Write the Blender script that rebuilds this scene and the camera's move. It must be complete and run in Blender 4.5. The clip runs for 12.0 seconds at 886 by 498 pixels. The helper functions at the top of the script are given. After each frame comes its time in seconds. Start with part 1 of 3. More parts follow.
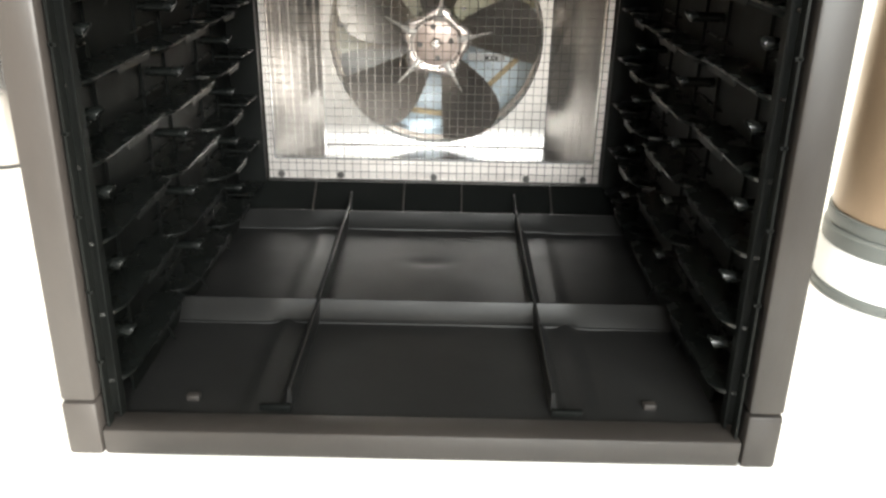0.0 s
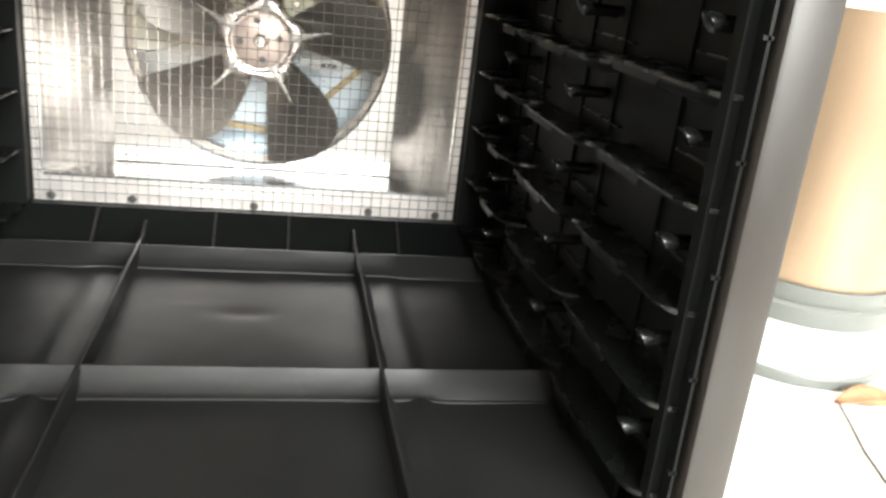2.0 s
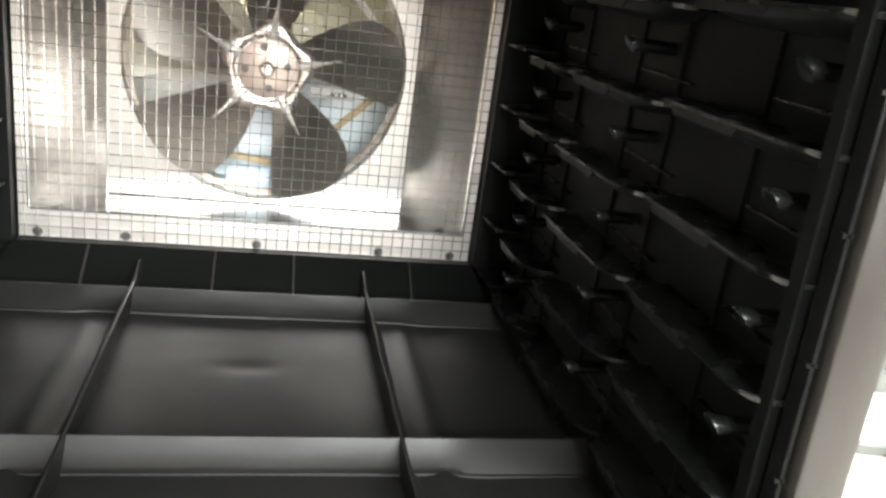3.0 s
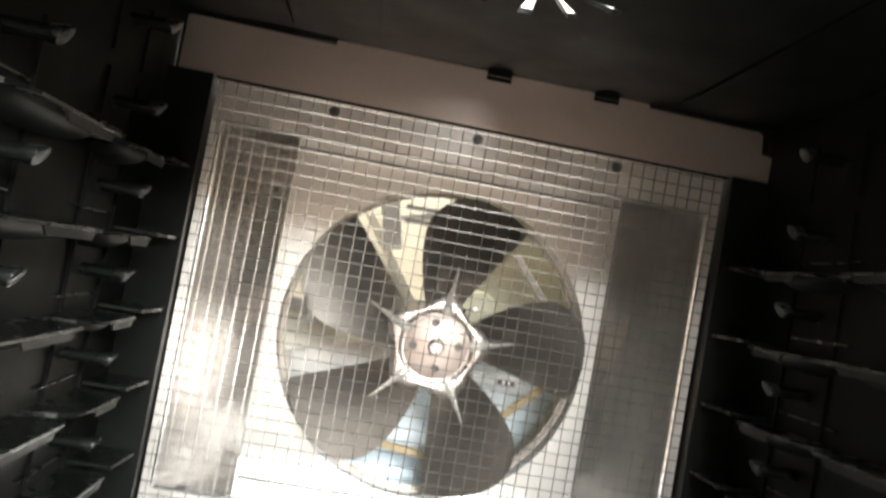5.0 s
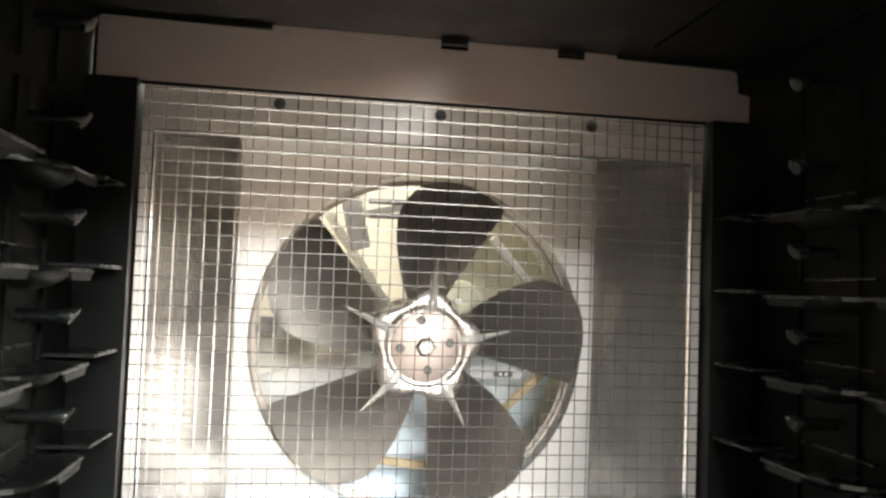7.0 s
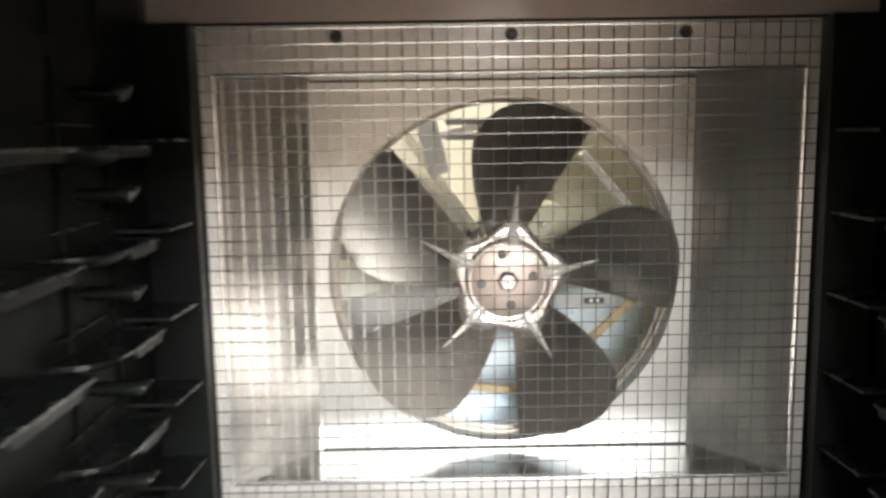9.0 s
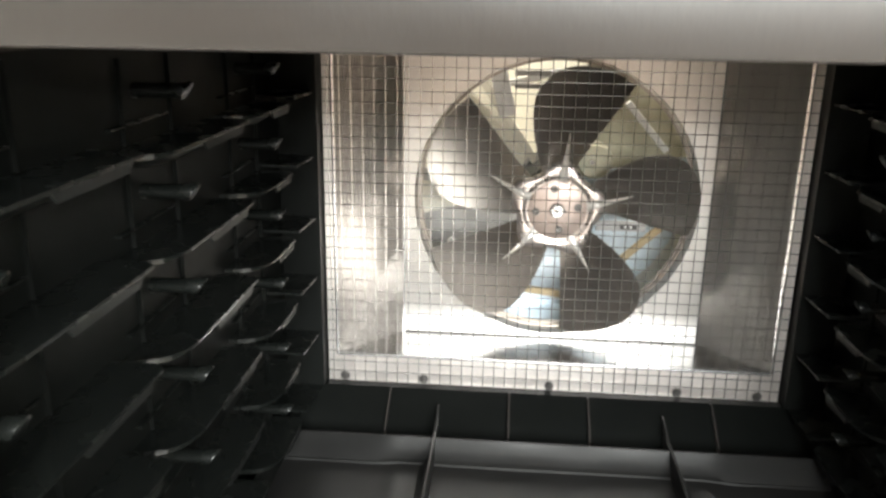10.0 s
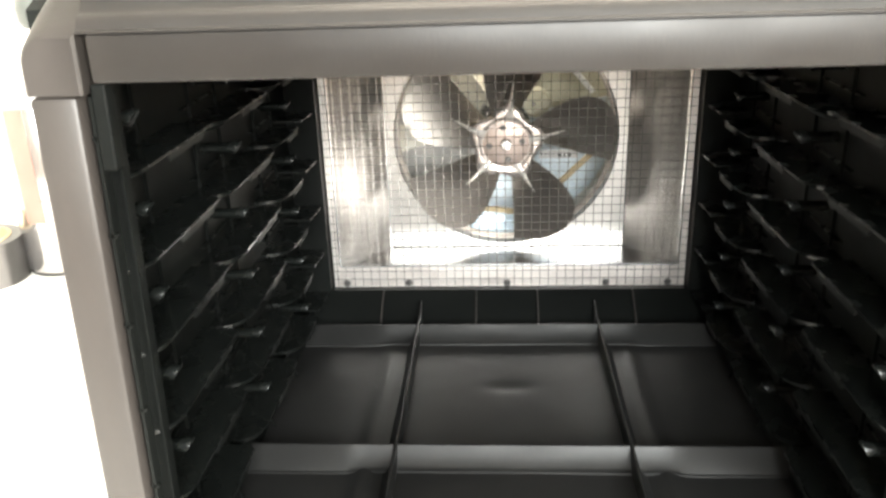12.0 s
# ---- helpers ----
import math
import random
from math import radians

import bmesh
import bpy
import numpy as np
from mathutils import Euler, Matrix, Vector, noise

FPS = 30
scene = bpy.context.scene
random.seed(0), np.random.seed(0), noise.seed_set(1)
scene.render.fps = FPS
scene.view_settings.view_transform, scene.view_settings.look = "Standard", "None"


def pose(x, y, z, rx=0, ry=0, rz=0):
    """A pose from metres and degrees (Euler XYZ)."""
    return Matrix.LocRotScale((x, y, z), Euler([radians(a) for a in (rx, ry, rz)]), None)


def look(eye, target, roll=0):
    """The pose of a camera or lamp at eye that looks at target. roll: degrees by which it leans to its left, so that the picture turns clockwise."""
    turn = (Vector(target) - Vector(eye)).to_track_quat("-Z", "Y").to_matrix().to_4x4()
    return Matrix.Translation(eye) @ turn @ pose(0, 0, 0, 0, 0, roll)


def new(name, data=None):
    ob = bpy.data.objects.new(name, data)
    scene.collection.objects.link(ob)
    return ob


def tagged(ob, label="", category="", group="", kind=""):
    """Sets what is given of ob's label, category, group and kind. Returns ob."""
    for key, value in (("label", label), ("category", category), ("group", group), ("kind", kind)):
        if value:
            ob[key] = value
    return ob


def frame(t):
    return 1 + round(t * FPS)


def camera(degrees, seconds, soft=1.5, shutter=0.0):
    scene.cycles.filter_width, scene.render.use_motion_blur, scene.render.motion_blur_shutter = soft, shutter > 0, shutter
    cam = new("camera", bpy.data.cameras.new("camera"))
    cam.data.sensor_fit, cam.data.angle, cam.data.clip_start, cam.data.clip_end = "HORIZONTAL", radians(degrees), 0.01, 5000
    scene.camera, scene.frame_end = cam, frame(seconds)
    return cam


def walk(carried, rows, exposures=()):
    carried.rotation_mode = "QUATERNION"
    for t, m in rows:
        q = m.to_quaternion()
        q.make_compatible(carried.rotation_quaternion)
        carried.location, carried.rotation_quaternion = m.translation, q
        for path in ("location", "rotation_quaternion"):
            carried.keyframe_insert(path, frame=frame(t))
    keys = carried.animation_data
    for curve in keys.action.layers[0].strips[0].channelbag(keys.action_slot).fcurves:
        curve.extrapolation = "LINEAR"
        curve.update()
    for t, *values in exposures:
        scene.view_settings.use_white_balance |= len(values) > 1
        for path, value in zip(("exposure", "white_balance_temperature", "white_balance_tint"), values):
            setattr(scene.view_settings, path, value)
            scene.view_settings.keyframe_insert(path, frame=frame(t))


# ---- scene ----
cam = camera(57.6, 12.0, soft=2.5, shutter=0.5)
PATH = [
    (0, (0.011, -0.683, 0.314), (0.007, 1.148, -0.491), 1.1),
    (0.5, (0.011, -0.673, 0.313), (0.013, 1.178, -0.444), 1.0),
    (1, (0.014, -0.665, 0.306), (0.054, 1.192, -0.436), 1.9),
    (1.5, (0.015, -0.619, 0.281), (0.201, 1.24, -0.432), 3.1),
    (2, (0.016, -0.568, 0.265), (0.424, 1.27, -0.408), 6.8),
    (2.5, (0.01, -0.542, 0.269), (0.473, 1.287, -0.395), 7.7),
    (4.5, (-0.018, -0.47, 0.245), (0.165, 1.514, 0.072), 9.1),
    (5, (-0.045, -0.451, 0.234), (0.12, 1.54, 0.321), 10.3),
    (5.5, (-0.048, -0.437, 0.21), (0.197, 1.527, 0.496), 8.8),
    (6, (-0.055, -0.435, 0.218), (0.285, 1.524, 0.436), 4.3),
    (6.5, (-0.059, -0.42, 0.209), (0.29, 1.539, 0.406), 3.5),
    (7, (-0.062, -0.409, 0.228), (0.259, 1.562, 0.33), 2.1),
    (8.8, (-0.036, -0.362, 0.26), (0.06, 1.619, 0.004), -0.2),
    (9, (-0.035, -0.387, 0.271), (-0.024, 1.594, -0.005), -0.9),
    (9.5, (-0.037, -0.439, 0.297), (-0.18, 1.507, -0.144), -0.1),
    (10, (-0.032, -0.486, 0.32), (-0.186, 1.424, -0.253), 0.9),
    (10.5, (-0.037, -0.531, 0.341), (-0.166, 1.352, -0.321), 0.2),
    (11, (-0.019, -0.568, 0.35), (-0.155, 1.306, -0.333), -0.3),
    (11.5, (-0.006, -0.596, 0.369), (-0.136, 1.271, -0.338), -1.4),
    (12, (-0.009, -0.623, 0.357), (-0.14, 1.236, -0.368), -2.0),
]
walk(cam, [(t, look(eye, target, roll)) for t, eye, target, roll in PATH], [(0.0, 2.40), (1.0, 2.72), (2.5, 2.86), (5.0, 2.82), (6.5, 2.92), (7.0, 2.88), (9.0, 2.66), (9.6, 2.70), (11.0, 2.72), (12.0, 2.74)])

# ---- light ----
world = bpy.data.worlds.new("world")
scene.world = world
world.use_nodes = True
wn = world.node_tree
sky = wn.nodes.new("ShaderNodeTexSky")
sky.sky_type = 'NISHITA'
sky.sun_disc = False
sky.sun_elevation, sky.sun_rotation = radians(13.0), radians(144)
wn.links.new(sky.outputs["Color"], wn.nodes["Background"].inputs["Color"])
wn.nodes["Background"].inputs["Strength"].default_value = 0.05


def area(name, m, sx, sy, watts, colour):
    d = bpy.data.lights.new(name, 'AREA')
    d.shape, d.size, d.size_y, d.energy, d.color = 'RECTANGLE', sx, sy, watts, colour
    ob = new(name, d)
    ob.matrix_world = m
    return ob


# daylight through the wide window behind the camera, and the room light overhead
area("window_light", look((0.56, -2.27, 0.99), (0.10, 0.0, 0.25)), 1.50, 0.82, 31.0, (0.955, 0.982, 0.955))
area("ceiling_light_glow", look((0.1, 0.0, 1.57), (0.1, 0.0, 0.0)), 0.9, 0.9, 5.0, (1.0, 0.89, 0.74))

# low sun through a small added slot in the south wall
sd = bpy.data.lights.new("sun", 'SUN')
sd.energy, sd.angle, sd.color = 5.0, radians(0.6), (1.0, 0.95, 0.86)
sun = new("sun", sd)
sun.matrix_world = look((0.561, -0.772, 0.220), (0, 0, 0))

# ---- materials ----


def material(name, colour, rough=0.5, metal=0.0, grain=0.0, grain_scale=400.0, stain=0.0, stain_scale=12.0,
             stretch=(1, 1, 1), bump=0.0, bump_scale=600.0, rough_var=0.0, spec=0.5, vary=0.0, dent=0.0):
    m = bpy.data.materials.new(name)
    m.use_nodes = True
    nt = m.node_tree
    b = nt.nodes["Principled BSDF"]
    b.inputs["Roughness"].default_value = rough
    b.inputs["Metallic"].default_value = metal
    b.inputs["Specular IOR Level"].default_value = spec
    tc = nt.nodes.new("ShaderNodeTexCoord")
    mp = nt.nodes.new("ShaderNodeMapping")
    mp.inputs["Scale"].default_value = stretch
    nt.links.new(tc.outputs["Object"], mp.inputs["Vector"])

    def tex(scale, detail=4.0):
        n = nt.nodes.new("ShaderNodeTexNoise")
        n.inputs["Scale"].default_value, n.inputs["Detail"].default_value = scale, detail
        nt.links.new(mp.outputs["Vector"], n.inputs["Vector"])
        return n

    def remap(src, lo, hi):
        r = nt.nodes.new("ShaderNodeMapRange")
        r.inputs["From Min"].default_value, r.inputs["From Max"].default_value = 0.22, 0.78
        r.inputs["To Min"].default_value, r.inputs["To Max"].default_value = lo, hi
        nt.links.new(src, r.inputs["Value"])
        return r.outputs["Result"]

    def times(a, c):
        n = nt.nodes.new("ShaderNodeMath")
        n.operation = 'MULTIPLY'
        nt.links.new(a, n.inputs[0])
        nt.links.new(c, n.inputs[1])
        return n.outputs[0]

    g = remap(tex(grain_scale).outputs["Fac"], 1 - grain, 1 + grain)
    s = remap(tex(stain_scale, 6.0).outputs["Fac"], 1 - stain, 1 + stain)
    f = times(g, s)
    if vary:
        oi = nt.nodes.new("ShaderNodeObjectInfo")
        r = nt.nodes.new("ShaderNodeMapRange")
        r.inputs["To Min"].default_value, r.inputs["To Max"].default_value = 1 - vary, 1 + vary
        nt.links.new(oi.outputs["Random"], r.inputs["Value"])
        f = times(f, r.outputs["Result"])
    sc = nt.nodes.new("ShaderNodeVectorMath")
    sc.operation = 'SCALE'
    sc.inputs[0].default_value = colour
    nt.links.new(f, sc.inputs["Scale"])
    nt.links.new(sc.outputs["Vector"], b.inputs["Base Color"])
    if rough_var:
        nt.links.new(remap(tex(stain_scale * 2.3).outputs["Fac"], rough - rough_var, rough + rough_var), b.inputs["Roughness"])
    if bump:
        bp = nt.nodes.new("ShaderNodeBump")
        bp.inputs["Strength"].default_value, bp.inputs["Distance"].default_value = bump, 0.0006
        nt.links.new(tex(bump_scale, 3.0).outputs["Fac"], bp.inputs["Height"])
        nt.links.new(bp.outputs["Normal"], b.inputs["Normal"])
        if dent:
            bd = nt.nodes.new("ShaderNodeBump")
            bd.inputs["Strength"].default_value, bd.inputs["Distance"].default_value = dent, 0.006
            nt.links.new(tex(17.0, 1.5).outputs["Fac"], bd.inputs["Height"])
            nt.links.new(bd.outputs["Normal"], bp.inputs["Normal"])
    return m


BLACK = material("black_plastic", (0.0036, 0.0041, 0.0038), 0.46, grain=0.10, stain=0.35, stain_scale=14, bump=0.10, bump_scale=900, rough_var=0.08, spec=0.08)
GUIDE = material("glossy_black_guides", (0.0052, 0.0060, 0.0055), 0.27, grain=0.1, stain=0.3, stain_scale=20, bump=0.06, bump_scale=400, rough_var=0.08, spec=0.36)
LIP = material("satin_black_plastic", (0.0065, 0.0072, 0.0068), 0.42, grain=0.1, stain=0.3, stain_scale=25, rough_var=0.06, spec=0.18)
# paler and less metallic than the hub, so the ribs look lit
SPIKE = material("bright_pressed_rib", (0.80, 0.76, 0.72), 0.34, 0.45, grain=0.05, stain=0.08, stain_scale=60)
DISC = material("matte_hub_disc", (0.47, 0.385, 0.345), 0.40, 0.75, grain=0.05, stain=0.12, stain_scale=60, rough_var=0.05)
# same plastic as the walls, its colour lifted for the light on the floor
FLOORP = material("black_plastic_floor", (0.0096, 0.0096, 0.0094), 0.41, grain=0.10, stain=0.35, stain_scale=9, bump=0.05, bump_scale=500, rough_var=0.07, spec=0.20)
BEZEL = material("dark_grey_plastic", (0.0200, 0.0176, 0.0160), 0.43, grain=0.06, grain_scale=900, stain=0.34, stain_scale=10, stretch=(1, 1, 0.35), bump=0.08, bump_scale=700, rough_var=0.10, spec=0.38)
# one galvanised steel, toned by how light falls: cheeks dim, shelf darkest, flange pale
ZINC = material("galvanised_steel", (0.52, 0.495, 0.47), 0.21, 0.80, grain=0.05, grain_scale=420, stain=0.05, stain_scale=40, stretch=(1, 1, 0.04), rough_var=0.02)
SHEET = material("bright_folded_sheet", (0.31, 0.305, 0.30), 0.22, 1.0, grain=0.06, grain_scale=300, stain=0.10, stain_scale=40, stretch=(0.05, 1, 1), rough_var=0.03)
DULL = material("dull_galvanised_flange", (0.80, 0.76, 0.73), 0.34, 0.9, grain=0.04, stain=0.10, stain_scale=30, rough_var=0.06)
PLATE = material("brushed_zinc_plate", (0.68, 0.66, 0.635), 0.34, 0.95, grain=0.03, stain=0.06, stain_scale=25, rough_var=0.03)
# pinkish tint carries the warm light that falls on the cover
COVER = material("satin_metal_cover", (0.55, 0.46, 0.42), 0.37, 0.85, grain=0.03, stain=0.08, stain_scale=20)
WIRE = material("zinc_wire", (0.60, 0.58, 0.56), 0.26, 0.92, grain=0.1, stain=0.2, stain_scale=60)
BLADE = material("blade_metal", (0.33, 0.30, 0.272), 0.35, 0.95, grain=0.03, stain=0.10, stain_scale=18, rough_var=0.03)
HUB = material("hub_metal", (0.64, 0.575, 0.54), 0.30, 0.9, grain=0.05, stain=0.12, stain_scale=60, rough_var=0.08)
STEEL = material("bright_steel", (0.7, 0.7, 0.7), 0.22, 1.0, grain=0.05, stain=0.1, stain_scale=80)
YELLOW = material("yellow_passivated_zinc", (0.46, 0.44, 0.335), 0.42, 0.6, grain=0.06, stain=0.2, stain_scale=30, rough_var=0.08)
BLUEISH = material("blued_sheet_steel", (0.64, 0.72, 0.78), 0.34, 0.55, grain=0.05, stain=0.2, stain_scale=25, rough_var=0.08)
DARKM = material("dark_motor_metal", (0.05, 0.048, 0.045), 0.5, 0.6, grain=0.1, stain=0.2, stain_scale=40)
DARKR = material("grey_rivet_steel", (0.15, 0.145, 0.14), 0.3, 0.8, grain=0.08, stain=0.2, stain_scale=80)
COUNTER = material("white_laminate", (0.80, 0.79, 0.76), 0.35, grain=0.02, stain=0.03, stain_scale=5)
PAINT = material("white_wall_paint", (0.80, 0.79, 0.75), 0.8, grain=0.02, stain=0.03, stain_scale=3, bump=0.1, bump_scale=200)
# grey-brown of the unseen south wall, picked to darken and warm metal reflections
CLAY = material("warm_grey_wall_paint", (0.40, 0.33, 0.29), 0.8, grain=0.03, stain=0.06, stain_scale=3, bump=0.1, bump_scale=200)
TILE = material("floor_tile_tan", (0.42, 0.36, 0.30), 0.5, grain=0.05, stain=0.12, stain_scale=4)
TAN = material("tan_enamel", (0.29, 0.205, 0.135), 0.33, 0.40, grain=0.03, stain=0.06, stain_scale=8, rough_var=0.04)
GREY = material("grey_rubber_ring", (0.10, 0.108, 0.102), 0.45, grain=0.05, stain=0.1)
WHITEP = material("white_plastic", (0.80, 0.80, 0.79), 0.4, grain=0.02, stain=0.03)
LIGHTGREY = material("light_grey_edge", (0.42, 0.41, 0.40), 0.45, grain=0.04, stain=0.06)
ROSE = material("rose_enamel", (0.36, 0.19, 0.155), 0.35, 0.2, stain=0.15)
FLASK = material("pale_polished_steel", (0.52, 0.50, 0.49), 0.16, 0.85, stain=0.08)
CREAM = material("cream_enamel", (0.88, 0.85, 0.75), 0.45, grain=0.02, stain=0.05, stain_scale=25)
TAPE = material("black_tape", (0.04, 0.038, 0.036), 0.45, grain=0.1, stain=0.15)
CARD = material("cardboard_core", (0.42, 0.33, 0.20), 0.8, grain=0.15, stain=0.2)
ORANGE = material("dried_orange_peel", (0.36, 0.15, 0.075), 0.6, grain=0.25, stain=0.45, stain_scale=60, bump=0.6, bump_scale=300)

# ---- mesh helpers ----


def link(name, bm, mat, parent=None, label="", smooth=False):
    me = bpy.data.meshes.new(name)
    bmesh.ops.recalc_face_normals(bm, faces=bm.faces)
    bm.to_mesh(me)
    bm.free()
    me.materials.append(mat)
    if smooth:
        me.polygons.foreach_set("use_smooth", [True] * len(me.polygons))
        me.set_sharp_from_angle(angle=radians(35))
    ob = new(name, me)
    if parent is not None:
        ob.parent = parent
    if label:
        ob["label"] = label
    return ob


def part(name, bm, mat, parent, label="", smooth=False):
    return link(name, bm, mat, parent, label, smooth)


def share(ob, m, parent):
    """Another piece on the same mesh."""
    o = new(ob.name.split(".")[0], ob.data)
    o.parent = parent
    o.matrix_basis = m
    return o


def box(bm, x0, x1, y0, y1, z0, z1, bevel=0.0, seg=2):
    r = bmesh.ops.create_cube(bm, size=1.0)
    vs = r["verts"]
    for v in vs:
        v.co = Vector(((x0 + x1) / 2 + v.co.x * (x1 - x0), (y0 + y1) / 2 + v.co.y * (y1 - y0), (z0 + z1) / 2 + v.co.z * (z1 - z0)))
    if bevel:
        es = list({e for v in vs for e in v.link_edges})
        bmesh.ops.bevel(bm, geom=es, offset=bevel, segments=seg, affect='EDGES', profile=0.5)
    return bm


def boxed(*a, **k):
    return box(bmesh.new(), *a, **k)


def prism(bm, pts, axis, a, b):
    """A flat outline, pushed from a to b along an axis (x, y or z)."""
    def at(p, h):
        return {"x": (h, p[0], p[1]), "y": (p[0], h, p[1]), "z": (p[0], p[1], h)}[axis]
    lo = [bm.verts.new(at(p, a)) for p in pts]
    hi = [bm.verts.new(at(p, b)) for p in pts]
    bm.faces.new(lo)
    bm.faces.new(hi[::-1])
    n = len(pts)
    for i in range(n):
        bm.faces.new((lo[i], hi[i], hi[(i + 1) % n], lo[(i + 1) % n]))
    return bm


def lathe(bm, profile, seg=48, centre=(0, 0)):
    """Turn (radius, z) pairs round a vertical axis."""
    rings = []
    for r, z in profile:
        if r < 1e-6:
            rings.append([bm.verts.new((centre[0], centre[1], z))])
        else:
            rings.append([bm.verts.new((centre[0] + r * math.cos(2 * math.pi * i / seg), centre[1] + r * math.sin(2 * math.pi * i / seg), z)) for i in range(seg)])
    for a, b in zip(rings, rings[1:]):
        for i in range(seg):
            j = (i + 1) % seg
            if len(a) == 1 and len(b) == 1:
                continue
            if len(a) == 1:
                bm.faces.new((a[0], b[i], b[j]))
            elif len(b) == 1:
                bm.faces.new((a[i], a[j], b[0]))
            else:
                bm.faces.new((a[i], a[j], b[j], b[i]))
    return bm


def lathe_y(profile, seg=32):
    """Turned about the y axis: (radius, y) pairs."""
    bm = lathe(bmesh.new(), profile, seg)
    bm.transform(Matrix.Rotation(radians(-90), 4, 'X'))
    return bm


def tube(bm, pts, r, seg=8):
    rings = []
    for i, p in enumerate(pts):
        p = Vector(p)
        d = (Vector(pts[min(i + 1, len(pts) - 1)]) - Vector(pts[max(i - 1, 0)])).normalized()
        u = d.cross(Vector((0.3, 0.2, 0.93))).normalized()
        w = d.cross(u)
        rings.append([bm.verts.new(p + r * (math.cos(2 * math.pi * k / seg) * u + math.sin(2 * math.pi * k / seg) * w)) for k in range(seg)])
    for a, b in zip(rings, rings[1:]):
        for k in range(seg):
            bm.faces.new((a[k], a[(k + 1) % seg], b[(k + 1) % seg], b[k]))
    bm.faces.new(rings[0][::-1])
    bm.faces.new(rings[-1])
    return bm


def empty(name, label, category, at=(0, 0, 0), group=""):
    ob = new(name)
    ob.location = at
    return tagged(ob, label, category, group)


# ---- the room ----
CT = 0.045
RX0, RX1, RY0, RY1, RZ0, RZ1 = -1.9, 1.9, -2.3, 0.95, -0.86, 1.6


def structure(name, bm, mat, label, category):
    return tagged(link(name, bm, mat), label, category, kind="structure")


structure("floor", boxed(RX0 - 0.1, RX1 + 0.1, RY0 - 0.1, RY1 + 0.1, RZ0 - 0.05, RZ0), TILE, "tan tiled kitchen floor", "floor")
structure("ceiling", boxed(RX0 - 0.1, RX1 + 0.1, RY0 - 0.1, RY1 + 0.1, RZ1, RZ1 + 0.05), PAINT, "plain white painted ceiling", "ceiling")
structure("wall_north", boxed(RX0, RX1, RY1, RY1 + 0.1, RZ0, RZ1), PAINT, "plain white painted wall behind the counter", "wall")
structure("wall_west", boxed(RX0 - 0.1, RX0, RY0, RY1, RZ0, RZ1), PAINT, "plain white painted side wall", "wall")
structure("wall_east", boxed(RX1, RX1 + 0.1, RY0, RY1, RZ0, RZ1), PAINT, "plain white painted side wall", "wall")
WX0, WX1, WZ0, WZ1 = -0.22, 1.34, 0.55, 1.43
wb = bmesh.new()
box(wb, RX0, WX0, RY0 - 0.1, RY0, RZ0, RZ1)
# unseen slot, sized to trim the sun to a patch on the left cheek
SX0, SX1, SZ0, SZ1 = 1.531, 1.644, 0.803, 0.880
box(wb, WX1, SX0, RY0 - 0.1, RY0, RZ0, RZ1)
box(wb, SX1, RX1, RY0 - 0.1, RY0, RZ0, RZ1)
box(wb, SX0, SX1, RY0 - 0.1, RY0, RZ0, SZ0)
box(wb, SX0, SX1, RY0 - 0.1, RY0, SZ1, RZ1)
box(wb, WX0, WX1, RY0 - 0.1, RY0, RZ0, WZ0)
box(wb, WX0, WX1, RY0 - 0.1, RY0, WZ1, RZ1)
structure("wall_south", wb, CLAY, "unseen wall toned grey-brown for the metal's reflections, with a wide window and a sun slot", "wall")
structure("countertop", boxed(-1.5, 1.5, -0.60, RY1 - 0.003, CT - 0.04, CT, bevel=0.004), COUNTER, "white laminate kitchen countertop", "countertop")
structure("counter_base", boxed(-1.48, 1.48, -0.57, RY1 - 0.003, RZ0, CT - 0.041), WHITEP, "white base cabinet run under the countertop", "cabinet base")

# ---- the dehydrator ----
dryer = empty("food_dehydrator", "black plastic food dehydrator with open front standing on white counter", "dehydrator", (0, 0, CT))
DINV = Matrix.Translation((0, 0, -CT))


def dpart(name, bm, mat, label="", smooth=False, parent=None):
    """A part of the dehydrator, given in world places."""
    bm.transform(DINV)
    return part(name, bm, mat, parent or dryer, label, smooth)


FY, BY = -0.345, 0.17          # front face, outer back
OX, IX = 0.1825, 0.1645         # outer and inner half widths of the frame
FLOOR, CEIL = 0.058, 0.357
WALLX = 0.1720                 # inner face of the side walls

def drawn_in(bm):
    """The moulded front narrows towards its top."""
    for v in bm.verts:
        v.co.x += 0.0013 - math.copysign(0.024 * max(0.0, v.co.z - 0.062), v.co.x)
    return bm


